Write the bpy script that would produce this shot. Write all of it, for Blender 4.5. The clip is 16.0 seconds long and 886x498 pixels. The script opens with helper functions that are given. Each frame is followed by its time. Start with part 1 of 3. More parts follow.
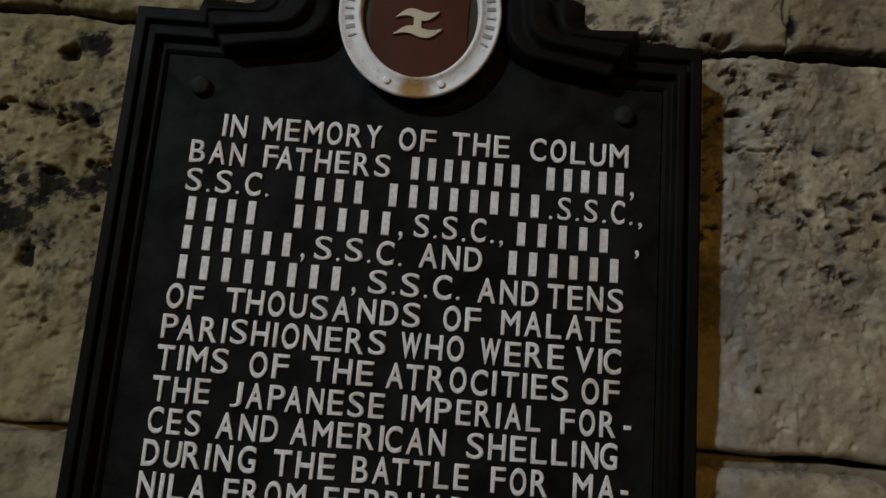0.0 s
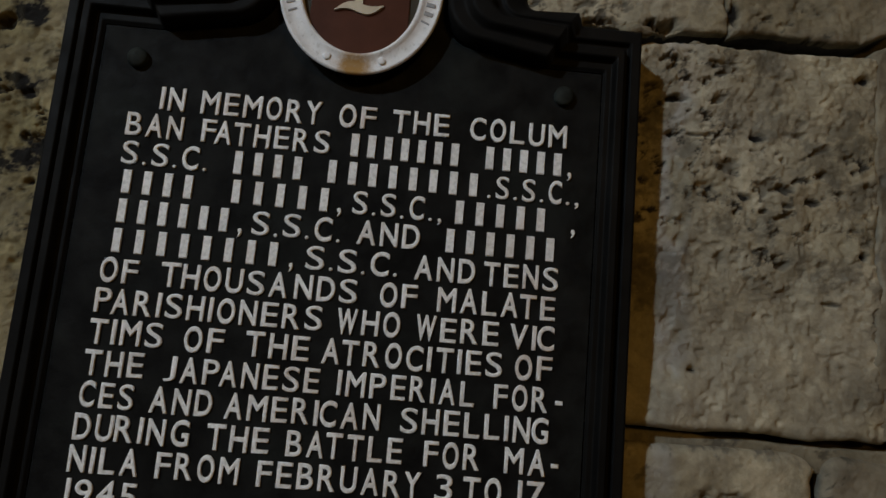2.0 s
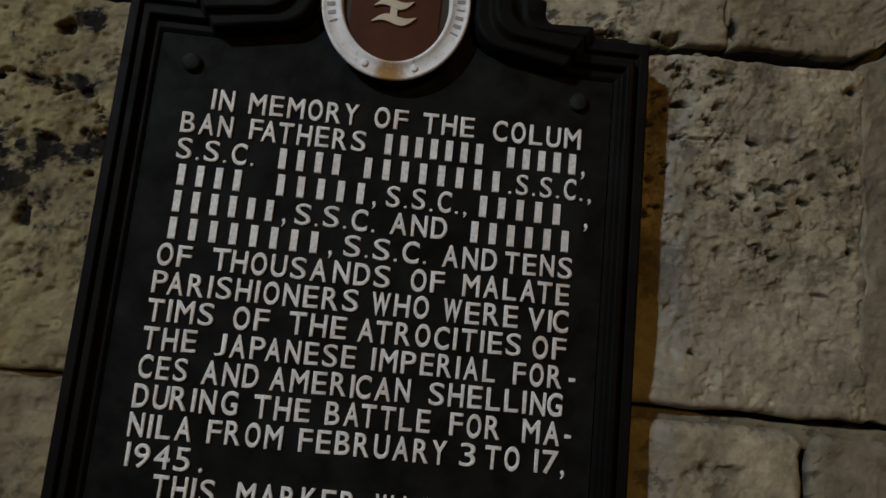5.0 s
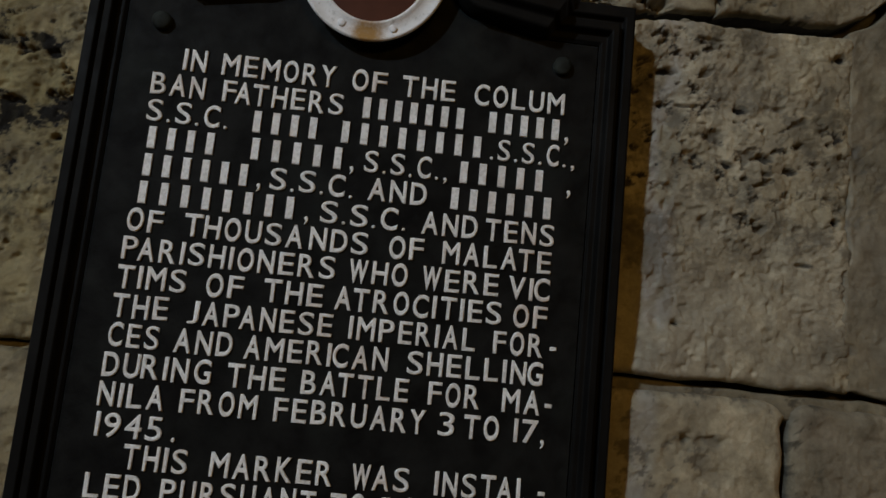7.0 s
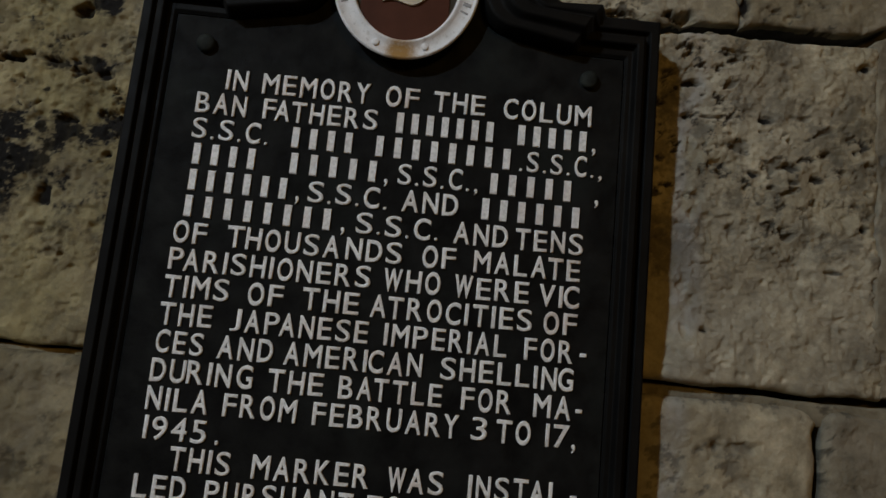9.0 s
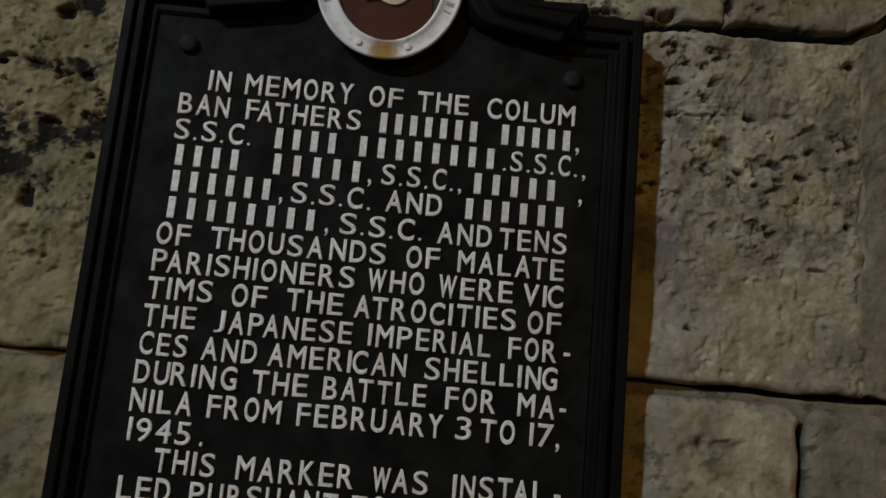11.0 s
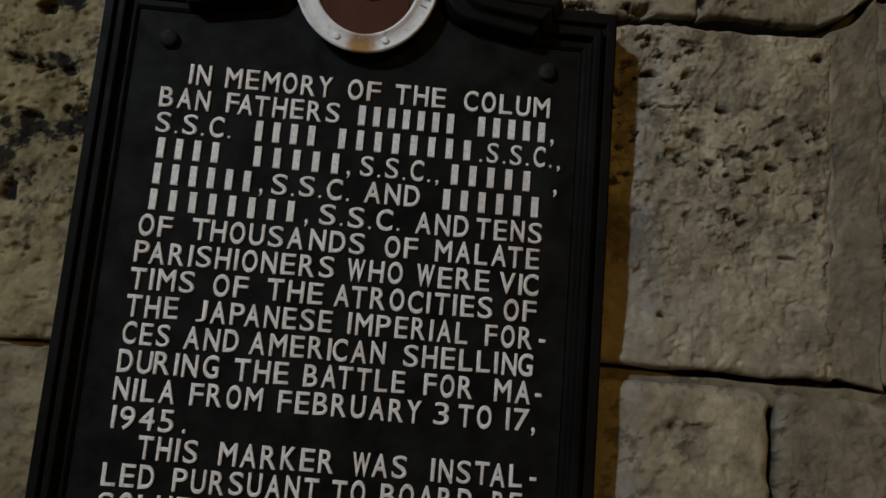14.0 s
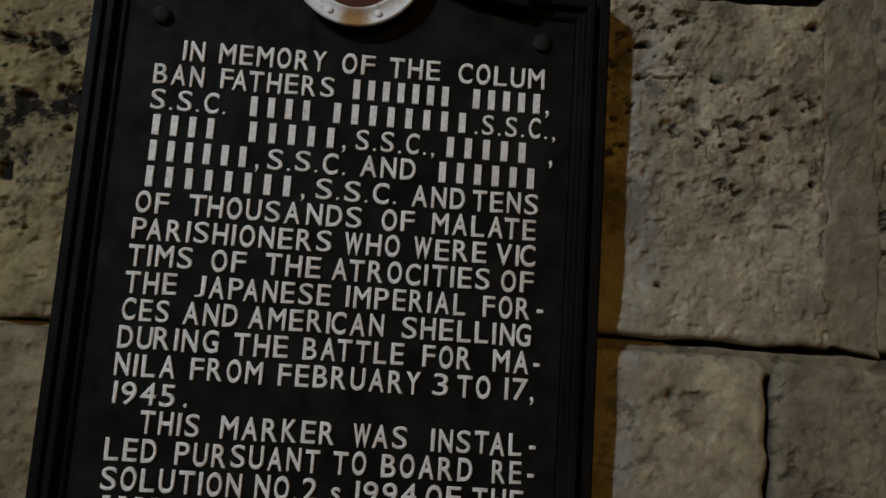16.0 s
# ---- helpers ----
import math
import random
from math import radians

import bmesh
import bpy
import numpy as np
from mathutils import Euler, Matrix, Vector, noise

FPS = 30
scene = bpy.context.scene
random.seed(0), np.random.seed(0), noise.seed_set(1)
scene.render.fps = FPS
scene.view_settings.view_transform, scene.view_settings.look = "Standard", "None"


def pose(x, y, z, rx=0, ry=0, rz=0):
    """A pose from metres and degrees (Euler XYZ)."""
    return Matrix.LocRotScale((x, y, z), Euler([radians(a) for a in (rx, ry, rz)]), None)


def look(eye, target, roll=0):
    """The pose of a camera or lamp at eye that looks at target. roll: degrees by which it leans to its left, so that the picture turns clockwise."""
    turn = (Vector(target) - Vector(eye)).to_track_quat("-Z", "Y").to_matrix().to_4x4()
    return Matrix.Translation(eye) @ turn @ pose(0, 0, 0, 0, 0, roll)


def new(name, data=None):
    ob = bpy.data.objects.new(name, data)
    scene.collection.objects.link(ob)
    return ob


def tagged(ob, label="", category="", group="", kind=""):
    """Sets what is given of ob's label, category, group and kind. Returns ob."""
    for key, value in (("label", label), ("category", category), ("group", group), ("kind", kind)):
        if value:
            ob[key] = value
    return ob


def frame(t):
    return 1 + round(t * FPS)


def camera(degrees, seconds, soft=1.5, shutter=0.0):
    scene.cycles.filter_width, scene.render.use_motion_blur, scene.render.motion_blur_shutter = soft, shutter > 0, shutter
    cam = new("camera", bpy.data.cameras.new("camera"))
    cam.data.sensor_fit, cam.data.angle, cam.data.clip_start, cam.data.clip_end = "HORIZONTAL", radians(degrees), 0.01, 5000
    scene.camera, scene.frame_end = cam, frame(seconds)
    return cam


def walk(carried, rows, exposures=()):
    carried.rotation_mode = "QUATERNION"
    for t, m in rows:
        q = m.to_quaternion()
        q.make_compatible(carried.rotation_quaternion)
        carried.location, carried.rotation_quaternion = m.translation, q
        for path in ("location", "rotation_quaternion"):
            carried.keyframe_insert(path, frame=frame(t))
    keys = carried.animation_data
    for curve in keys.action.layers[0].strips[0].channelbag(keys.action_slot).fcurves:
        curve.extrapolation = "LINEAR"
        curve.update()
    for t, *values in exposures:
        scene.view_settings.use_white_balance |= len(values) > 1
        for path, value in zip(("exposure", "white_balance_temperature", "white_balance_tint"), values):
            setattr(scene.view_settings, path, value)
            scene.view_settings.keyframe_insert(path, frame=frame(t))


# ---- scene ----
cam = camera(70.0, 16.0, soft=1.5)
PATH = [
    (0, (-0.0434, -0.0244, 1.4952), (-0.0536, 1.9498, 1.8129), 4.60),
    (0.5, (-0.0364, -0.0038, 1.5044), (-0.0617, 1.9733, 1.8053), 5.11),
    (1, (-0.0141, -0.0176, 1.4921), (0.0018, 1.9585, 1.8055), 4.79),
    (1.5, (-0.0013, -0.0232, 1.4939), (0.0385, 1.9530, 1.8031), 4.58),
    (2, (-0.0006, -0.0281, 1.4868), (0.0642, 1.9502, 1.7729), 4.97),
    (2.5, (-0.0023, -0.0420, 1.4816), (0.0545, 1.9346, 1.7767), 4.47),
    (3, (-0.0095, -0.0456, 1.4756), (0.0042, 1.9362, 1.7462), 3.99),
    (3.5, (-0.0216, -0.0459, 1.4627), (-0.0120, 1.9373, 1.7214), 4.29),
    (3.7, (-0.0273, -0.0616, 1.4616), (-0.0035, 1.9142, 1.7690), 4.49),
    (5.8, (-0.0358, -0.0942, 1.4542), (0.0449, 1.8857, 1.7241), 5.66),
    (6, (-0.0338, -0.0932, 1.4502), (0.0379, 1.8881, 1.7142), 5.97),
    (6.5, (-0.0245, -0.0867, 1.4542), (0.0922, 1.8895, 1.7358), 5.75),
    (7, (-0.0200, -0.0737, 1.4443), (0.0916, 1.9081, 1.6910), 5.65),
    (7.5, (-0.0305, -0.0853, 1.4482), (0.0213, 1.8947, 1.7255), 5.38),
    (8, (-0.0505, -0.0844, 1.4414), (-0.0840, 1.8988, 1.6914), 5.71),
    (8.5, (-0.0421, -0.0737, 1.4415), (-0.0454, 1.9090, 1.7013), 5.90),
    (9, (-0.0301, -0.0952, 1.4341), (0.0037, 1.8845, 1.7195), 5.58),
    (9.2, (-0.0197, -0.0898, 1.4451), (0.0230, 1.8919, 1.7084), 5.78),
    (11.3, (-0.0152, -0.1009, 1.4399), (0.0325, 1.8783, 1.7201), 5.08),
    (11.5, (-0.0165, -0.1079, 1.4408), (0.0403, 1.8708, 1.7290), 5.17),
    (12, (-0.0033, -0.1024, 1.4378), (0.0764, 1.8785, 1.7058), 5.36),
    (12.5, (0.0095, -0.1069, 1.4316), (0.1082, 1.8710, 1.7144), 5.16),
    (13, (0.0184, -0.1093, 1.4355), (0.1291, 1.8702, 1.7052), 5.05),
    (13.5, (0.0043, -0.1107, 1.4346), (0.0760, 1.8707, 1.6967), 4.67),
    (14, (0.0032, -0.1126, 1.4326), (0.0709, 1.8689, 1.6947), 4.77),
    (14.5, (0.0053, -0.1097, 1.4316), (0.0780, 1.8717, 1.6897), 4.87),
    (15, (0.0122, -0.1130, 1.4305), (0.0958, 1.8668, 1.6944), 4.76),
    (15.5, (0.0232, -0.1135, 1.4314), (0.1248, 1.8677, 1.6852), 4.56),
    (16, (0.0080, -0.1126, 1.4115), (0.0796, 1.8733, 1.6427), 3.87),
]
walk(cam, [(t, look(eye, target, roll)) for t, eye, target, roll in PATH])

# ---- night light: a cool floodlight turned on the marker, its beam edge standing in for lens falloff, and a weaker warm lamp from the upper left, sodium street light from the front ----
night = bpy.data.worlds.new("night")
scene.world = night
night.use_nodes = True
night.node_tree.nodes["Background"].inputs["Color"].default_value = (0.55, 0.42, 0.30, 1)
night.node_tree.nodes["Background"].inputs["Strength"].default_value = 0.012


def lamp(name, at, watts, colour, radius):
    data = bpy.data.lights.new(name, "POINT")
    data.energy, data.color, data.shadow_soft_size = watts, colour, radius
    ob = new(name, data)
    ob.location = at
    return ob


# beam narrowed and softened to imitate a lens that darkens towards its corners
flood = bpy.data.lights.new("floodlight", "SPOT")
flood.energy, flood.color, flood.shadow_soft_size, flood.spot_size, flood.spot_blend = 312, (0.80, 0.985, 1.16), 0.08, radians(42), 1.0
new("floodlight", flood).matrix_world = look((-2.71, -2.75, 3.71), (0.15, 0.66, 1.39))
lamp("warm_lamp", (-7.2, -4.2, 4.6), 305, (1.0, 0.80, 0.52), 0.35)
lamp("street_light", (1.6, -6.0, 3.6), 200, (1.0, 0.56, 0.13), 0.6)

MX = -0.0930         # middle of the marker
FACE = 0.644         # its panel
SHOULDER = 1.8535    # top of its rectangular part
FOOT = 0.90          # its lower edge


# ---- materials ----
def shader(name):
    m = bpy.data.materials.new(name)
    m.use_nodes = True
    n = m.node_tree.nodes
    return m, n, m.node_tree.links, n["Principled BSDF"]


def tex(n, links, scale, detail=6, rough=0.6, kind="ShaderNodeTexNoise", stretch=(1, 1, 1), turn=0.0, shift=(0, 0, 0)):
    co = n.new("ShaderNodeTexCoord")
    mp = n.new("ShaderNodeMapping")
    mp.inputs["Scale"].default_value = stretch
    mp.inputs["Rotation"].default_value = (0, turn, 0)
    mp.inputs["Location"].default_value = shift
    links.new(co.outputs["Object"], mp.inputs["Vector"])
    t = n.new(kind)
    t.inputs["Scale"].default_value = scale
    if kind == "ShaderNodeTexNoise":
        t.inputs["Detail"].default_value = detail
        t.inputs["Roughness"].default_value = rough
    links.new(mp.outputs["Vector"], t.inputs["Vector"])
    return t


def ramp(n, links, source, stops):
    r = n.new("ShaderNodeValToRGB")
    while len(r.color_ramp.elements) < len(stops):
        r.color_ramp.elements.new(0.5)
    for e, (p, c) in zip(r.color_ramp.elements, stops):
        e.position = p
        e.color = (*c, 1) if isinstance(c, tuple) else (c, c, c, 1)
    links.new(source, r.inputs["Fac"])
    return r.outputs["Color"]


def mix(n, links, fac, a, b, how="MIX"):
    m = n.new("ShaderNodeMix")
    m.data_type, m.blend_type = "RGBA", how
    for socket, v in ((m.inputs[0], fac), (m.inputs[6], a), (m.inputs[7], b)):
        if isinstance(v, bpy.types.NodeSocket):
            links.new(v, socket)
        elif isinstance(v, tuple):
            socket.default_value = (*v, 1)
        else:
            socket.default_value = v
    return m.outputs[2]


def bump(n, links, b, height, strength, distance, under=None):
    k = n.new("ShaderNodeBump")
    k.inputs["Strength"].default_value, k.inputs["Distance"].default_value = strength, distance
    links.new(height, k.inputs["Height"])
    if under:
        links.new(under, k.inputs["Normal"])
    links.new(k.outputs["Normal"], b.inputs["Normal"])
    return k.outputs["Normal"]


def stone_material(name, light, mid, dark, stain, shift=(0, 0, 0), brown=0.5):
    """Weathered limestone: blotches, black encrusted patches, shade painted into pits, fine grain and pores."""
    m, n, links, b = shader(name)
    blotch = tex(n, links, 7, 5, 0.6, shift=shift)
    c = ramp(n, links, blotch.outputs["Fac"], [(0.34, mid), (0.62, light)])
    ochre = tex(n, links, 4.5, 6, 0.65, shift=(shift[0] + 5, 0, shift[2] + 3))
    c = mix(n, links, ramp(n, links, ochre.outputs["Fac"], [(0.45, 0.0), (0.66, 0.6)]), c, (0.36, 0.29, 0.15))
    soot = tex(n, links, 17, 9, 0.72, shift=(shift[0] + 3, 1, shift[2] + 6), stretch=(0.8, 1, 1.25), turn=0.4)
    c = mix(n, links, ramp(n, links, soot.outputs["Fac"], [(0.47, 0.0), (0.64, brown)]), c, (0.20, 0.16, 0.105))
    grain = tex(n, links, 90, 6, 0.7, shift=shift)
    c = mix(n, links, 0.75, c, ramp(n, links, grain.outputs["Fac"], [(0.3, 0.66), (0.7, 1.0)]), "MULTIPLY")
    mottle = tex(n, links, 28, 7, 0.65, shift=(shift[0], 4, shift[2]), turn=0.5)
    c = mix(n, links, 0.9, c, ramp(n, links, mottle.outputs["Fac"], [(0.34, 0.55), (0.62, 1.08)]), "MULTIPLY")
    # random black encrusted patches, unrelated to the pits
    crust_and_shade = tex(n, links, 12, 9, 0.74, shift=shift, stretch=(1, 1, 0.75), turn=0.6)
    c = mix(n, links, ramp(n, links, crust_and_shade.outputs["Fac"], [(0.58 - stain, 0.0), (0.76 - stain * 0.7, 0.8)]), c, dark)
    tint = tex(n, links, 3.2, 5, 0.6, shift=(shift[0] + 11, 2, shift[2] + 7))
    c = mix(n, links, ramp(n, links, tint.outputs["Fac"], [(0.40, 0.0), (0.62, 0.55)]), c, mix(n, links, 0.6, c, (0.43, 0.378, 0.30)))
    strip_mask = n.new("ShaderNodeAttribute")
    strip_mask.attribute_name = "pale_strip"
    c = mix(n, links, strip_mask.outputs["Fac"], c, (0.50, 0.48, 0.45))
    # attribute: encrusted patches, plus shade painted into chips and hollows
    crust_pit_shade = n.new("ShaderNodeAttribute")
    crust_pit_shade.attribute_name = "crust_and_shade"
    c = mix(n, links, crust_pit_shade.outputs["Fac"], c, dark)
    # deepest pits coloured near black, as if in full shade
    c = mix(n, links, ramp(n, links, crust_pit_shade.outputs["Fac"], [(0.72, 0.0), (0.95, 1.0)]), c, (0.012, 0.011, 0.010))
    streak = tex(n, links, 9, 5, 0.6, stretch=(2.2, 1, 0.35), shift=shift)
    c = mix(n, links, ramp(n, links, streak.outputs["Fac"], [(0.52, 0.0), (0.75, 0.5)]), c, tuple(0.5 * v for v in mid))
    links.new(c, b.inputs["Base Color"])
    b.inputs["Roughness"].default_value = 0.92
    b.inputs["Specular IOR Level"].default_value = 0.2
    first = bump(n, links, b, tex(n, links, 55, 9, 0.75, shift=shift).outputs["Fac"], 0.7, 0.0055)
    bump(n, links, b, grain.outputs["Fac"], 0.5, 0.002, first)
    return m


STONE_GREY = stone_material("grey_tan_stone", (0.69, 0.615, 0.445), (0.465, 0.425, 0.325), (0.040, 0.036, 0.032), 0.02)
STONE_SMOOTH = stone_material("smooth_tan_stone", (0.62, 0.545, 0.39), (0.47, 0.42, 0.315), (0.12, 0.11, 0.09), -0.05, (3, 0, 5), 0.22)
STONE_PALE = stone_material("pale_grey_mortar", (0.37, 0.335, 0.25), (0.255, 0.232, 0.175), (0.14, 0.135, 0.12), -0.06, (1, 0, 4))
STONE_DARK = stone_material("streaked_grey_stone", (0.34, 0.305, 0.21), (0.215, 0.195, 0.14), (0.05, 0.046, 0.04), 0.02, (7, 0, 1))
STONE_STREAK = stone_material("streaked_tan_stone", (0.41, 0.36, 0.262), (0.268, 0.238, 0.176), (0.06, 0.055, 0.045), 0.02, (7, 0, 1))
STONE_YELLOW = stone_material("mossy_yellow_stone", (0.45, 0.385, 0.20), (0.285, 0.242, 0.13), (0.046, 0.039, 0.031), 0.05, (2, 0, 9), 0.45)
# the yellow stone again, colour dimmed to stand in for lens falloff
STONE_YELLOW_DIM = stone_material("dimmed_yellow_stone", (0.36, 0.305, 0.165), (0.228, 0.192, 0.105), (0.046, 0.039, 0.031), 0.03, (5, 0, 2), 0.4)


def paint(name, colours, rough, scale=14, relief=0.25, distance=0.002, metal=0.0, fine=160, spec=0.4, dust=None):
    m, n, links, b = shader(name)
    t = tex(n, links, scale, 6, 0.6)
    c = ramp(n, links, t.outputs["Fac"], [(0.35, colours[0]), (0.68, colours[1])])
    if dust:
        c = mix(n, links, ramp(n, links, tex(n, links, 6, 6, 0.65, shift=(4, 0, 2)).outputs["Fac"], [(0.52, 0.0), (0.74, 0.55)]), c, dust)
    links.new(c, b.inputs["Base Color"])
    r = tex(n, links, scale * 2.3, 5, 0.6)
    links.new(ramp(n, links, r.outputs["Fac"], [(0.3, rough - 0.08), (0.7, rough + 0.1)]), b.inputs["Roughness"])
    b.inputs["Metallic"].default_value = metal
    b.inputs["Specular IOR Level"].default_value = spec
    first = bump(n, links, b, t.outputs["Fac"], relief, distance * 2)
    bump(n, links, b, tex(n, links, fine, 4, 0.6).outputs["Fac"], relief, distance * 0.5, first)
    return m


def worn_white():
    """White letter paint, worn and grimy in places, no two letters quite alike."""
    m, n, links, b = shader("white_letter_paint")
    info = n.new("ShaderNodeObjectInfo")
    geo = n.new("ShaderNodeNewGeometry")

    def grime(scale, detail):
        t = n.new("ShaderNodeTexNoise")
        t.inputs["Scale"].default_value, t.inputs["Detail"].default_value, t.inputs["Roughness"].default_value = scale, detail, 0.7
        links.new(geo.outputs["Position"], t.inputs["Vector"])
        return t.outputs["Fac"]

    fine = grime(210, 5)
    c = ramp(n, links, fine, [(0.36, (0.72, 0.725, 0.73)), (0.56, (0.97, 0.975, 0.98))])
    c = mix(n, links, ramp(n, links, grime(38, 6), [(0.50, 0.0), (0.74, 0.4)]), c, (0.42, 0.42, 0.41))
    c = mix(n, links, ramp(n, links, grime(13, 6), [(0.52, 0.0), (0.70, 0.45)]), c, (0.60, 0.44, 0.35))
    c = mix(n, links, 1.0, c, ramp(n, links, info.outputs["Random"], [(0.0, 0.92), (1.0, 1.0)]), "MULTIPLY")
    links.new(c, b.inputs["Base Color"])
    b.inputs["Roughness"].default_value = 0.62
    b.inputs["Specular IOR Level"].default_value = 0.4
    bump(n, links, b, fine, 0.6, 0.0016)
    return m


JET = paint("jet_black_enamel", ((0.0042, 0.0041, 0.0040), (0.0092, 0.0090, 0.0088)), 0.62, spec=0.08)
BLACK = paint("black_enamel_on_iron", ((0.0045, 0.0045, 0.0045), (0.0135, 0.014, 0.0135)), 0.68, 30, 0.5, 0.002, spec=0.08, dust=(0.020, 0.025, 0.023))
WHITE = worn_white()
BROWN = paint("maroon_enamel", ((0.062, 0.021, 0.012), (0.088, 0.031, 0.018)), 0.55, 20, 0.1, 0.001, spec=0.12)
OLIVE = paint("olive_enamel", ((0.020, 0.016, 0.008), (0.034, 0.027, 0.014)), 0.55, 30)
DUSTY = paint("dusty_black_iron", ((0.012, 0.014, 0.013), (0.03, 0.034, 0.03)), 0.7, 60, spec=0.1)
CREAM = paint("cream_paint", ((0.55, 0.48, 0.36), (0.66, 0.58, 0.45)), 0.6, 60)
GREYING = paint("worn_grey_lettering", ((0.26, 0.26, 0.27), (0.40, 0.40, 0.41)), 0.6, 60)
MORTAR = paint("dark_mortar", ((0.055, 0.051, 0.045), (0.12, 0.112, 0.097)), 0.95, 30, 0.8, 0.006)
PAVING = paint("worn_paving", ((0.030, 0.029, 0.027), (0.055, 0.052, 0.048)), 0.9, 3, 0.5, 0.004)


def ring_paint():
    """White enamel, with a rust patch at the foot of the ring."""
    m, n, links, b = shader("white_enamel_with_rust")
    t = tex(n, links, 45, 6, 0.65)
    c = ramp(n, links, t.outputs["Fac"], [(0.3, (0.68, 0.68, 0.69)), (0.6, (0.86, 0.86, 0.88))])
    geo = n.new("ShaderNodeNewGeometry")
    near = n.new("ShaderNodeVectorMath")
    near.operation = "DISTANCE"
    near.inputs[1].default_value = (-0.0915, 0.622, 1.769)
    links.new(geo.outputs["Position"], near.inputs[0])
    wob = n.new("ShaderNodeMath")
    wob.operation = "MULTIPLY_ADD"
    links.new(tex(n, links, 120, 5, 0.7).outputs["Fac"], wob.inputs[0])
    wob.inputs[1].default_value = 0.022
    links.new(near.outputs["Value"], wob.inputs[2])
    rust = ramp(n, links, wob.outputs[0], [(0.021, 1.0), (0.036, 0.0)])
    c = mix(n, links, rust, c, (0.36, 0.20, 0.055))
    specks = tex(n, links, 150, 6, 0.7, shift=(2, 0, 1))
    grime = ramp(n, links, specks.outputs["Fac"], [(0.56, 0.0), (0.70, 0.5)])
    links.new(mix(n, links, grime, c, (0.30, 0.28, 0.25)), b.inputs["Base Color"])
    b.inputs["Roughness"].default_value = 0.62
    bump(n, links, b, specks.outputs["Fac"], 0.5, 0.0015, bump(n, links, b, t.outputs["Fac"], 0.3, 0.002))
    return m


RING = ring_paint()


# ---- mesh helpers ----
def mesh_object(name, verts, faces, material, smooth=True):
    me = bpy.data.meshes.new(name)
    me.from_pydata(verts, [], faces)
    me.update()
    if smooth:
        me.polygons.foreach_set("use_smooth", [True] * len(me.polygons))
    me.materials.append(material)
    return new(name, me)


def under(ob, parent, inverse=None):
    ob.parent = parent
    if inverse:
        ob.matrix_parent_inverse = inverse
    return ob


def part(name, bm, material, parent, label="", inverse=None, smooth=False):
    me = bpy.data.meshes.new(name)
    bm.normal_update()
    bm.to_mesh(me)
    bm.free()
    if smooth:
        me.polygons.foreach_set("use_smooth", [True] * len(me.polygons))
    me.materials.append(material)
    return tagged(under(new(name, me), parent, inverse), label)


def lattice(x, z, seed):
    """Smooth value noise, -1 to 1."""
    g = np.random.RandomState(seed).rand(256, 256) * 2 - 1
    xi, zi = np.floor(x).astype(int), np.floor(z).astype(int)
    fx, fz = x - xi, z - zi
    fx, fz = fx * fx * fx * (fx * (6 * fx - 15) + 10), fz * fz * fz * (fz * (6 * fz - 15) + 10)
    a, b = g[xi & 255, zi & 255], g[(xi + 1) & 255, zi & 255]
    c, d = g[xi & 255, (zi + 1) & 255], g[(xi + 1) & 255, (zi + 1) & 255]
    return (a * (1 - fx) + b * fx) * (1 - fz) + (c * (1 - fx) + d * fx) * fz


def fbm(x, z, seed, octaves=4, gain=0.5):
    total, amp, norm = 0, 1.0, 0.0
    for k in range(octaves):
        total = total + amp * lattice(x * 2 ** k + 17.3 * k, z * 2 ** k + 5.1 * k, seed + k)
        norm += amp
        amp *= gain
    return total / norm


def smoothstep(a, b, v):
    t = np.clip((v - a) / (b - a), 0, 1)
    return t * t * (3 - 2 * t)


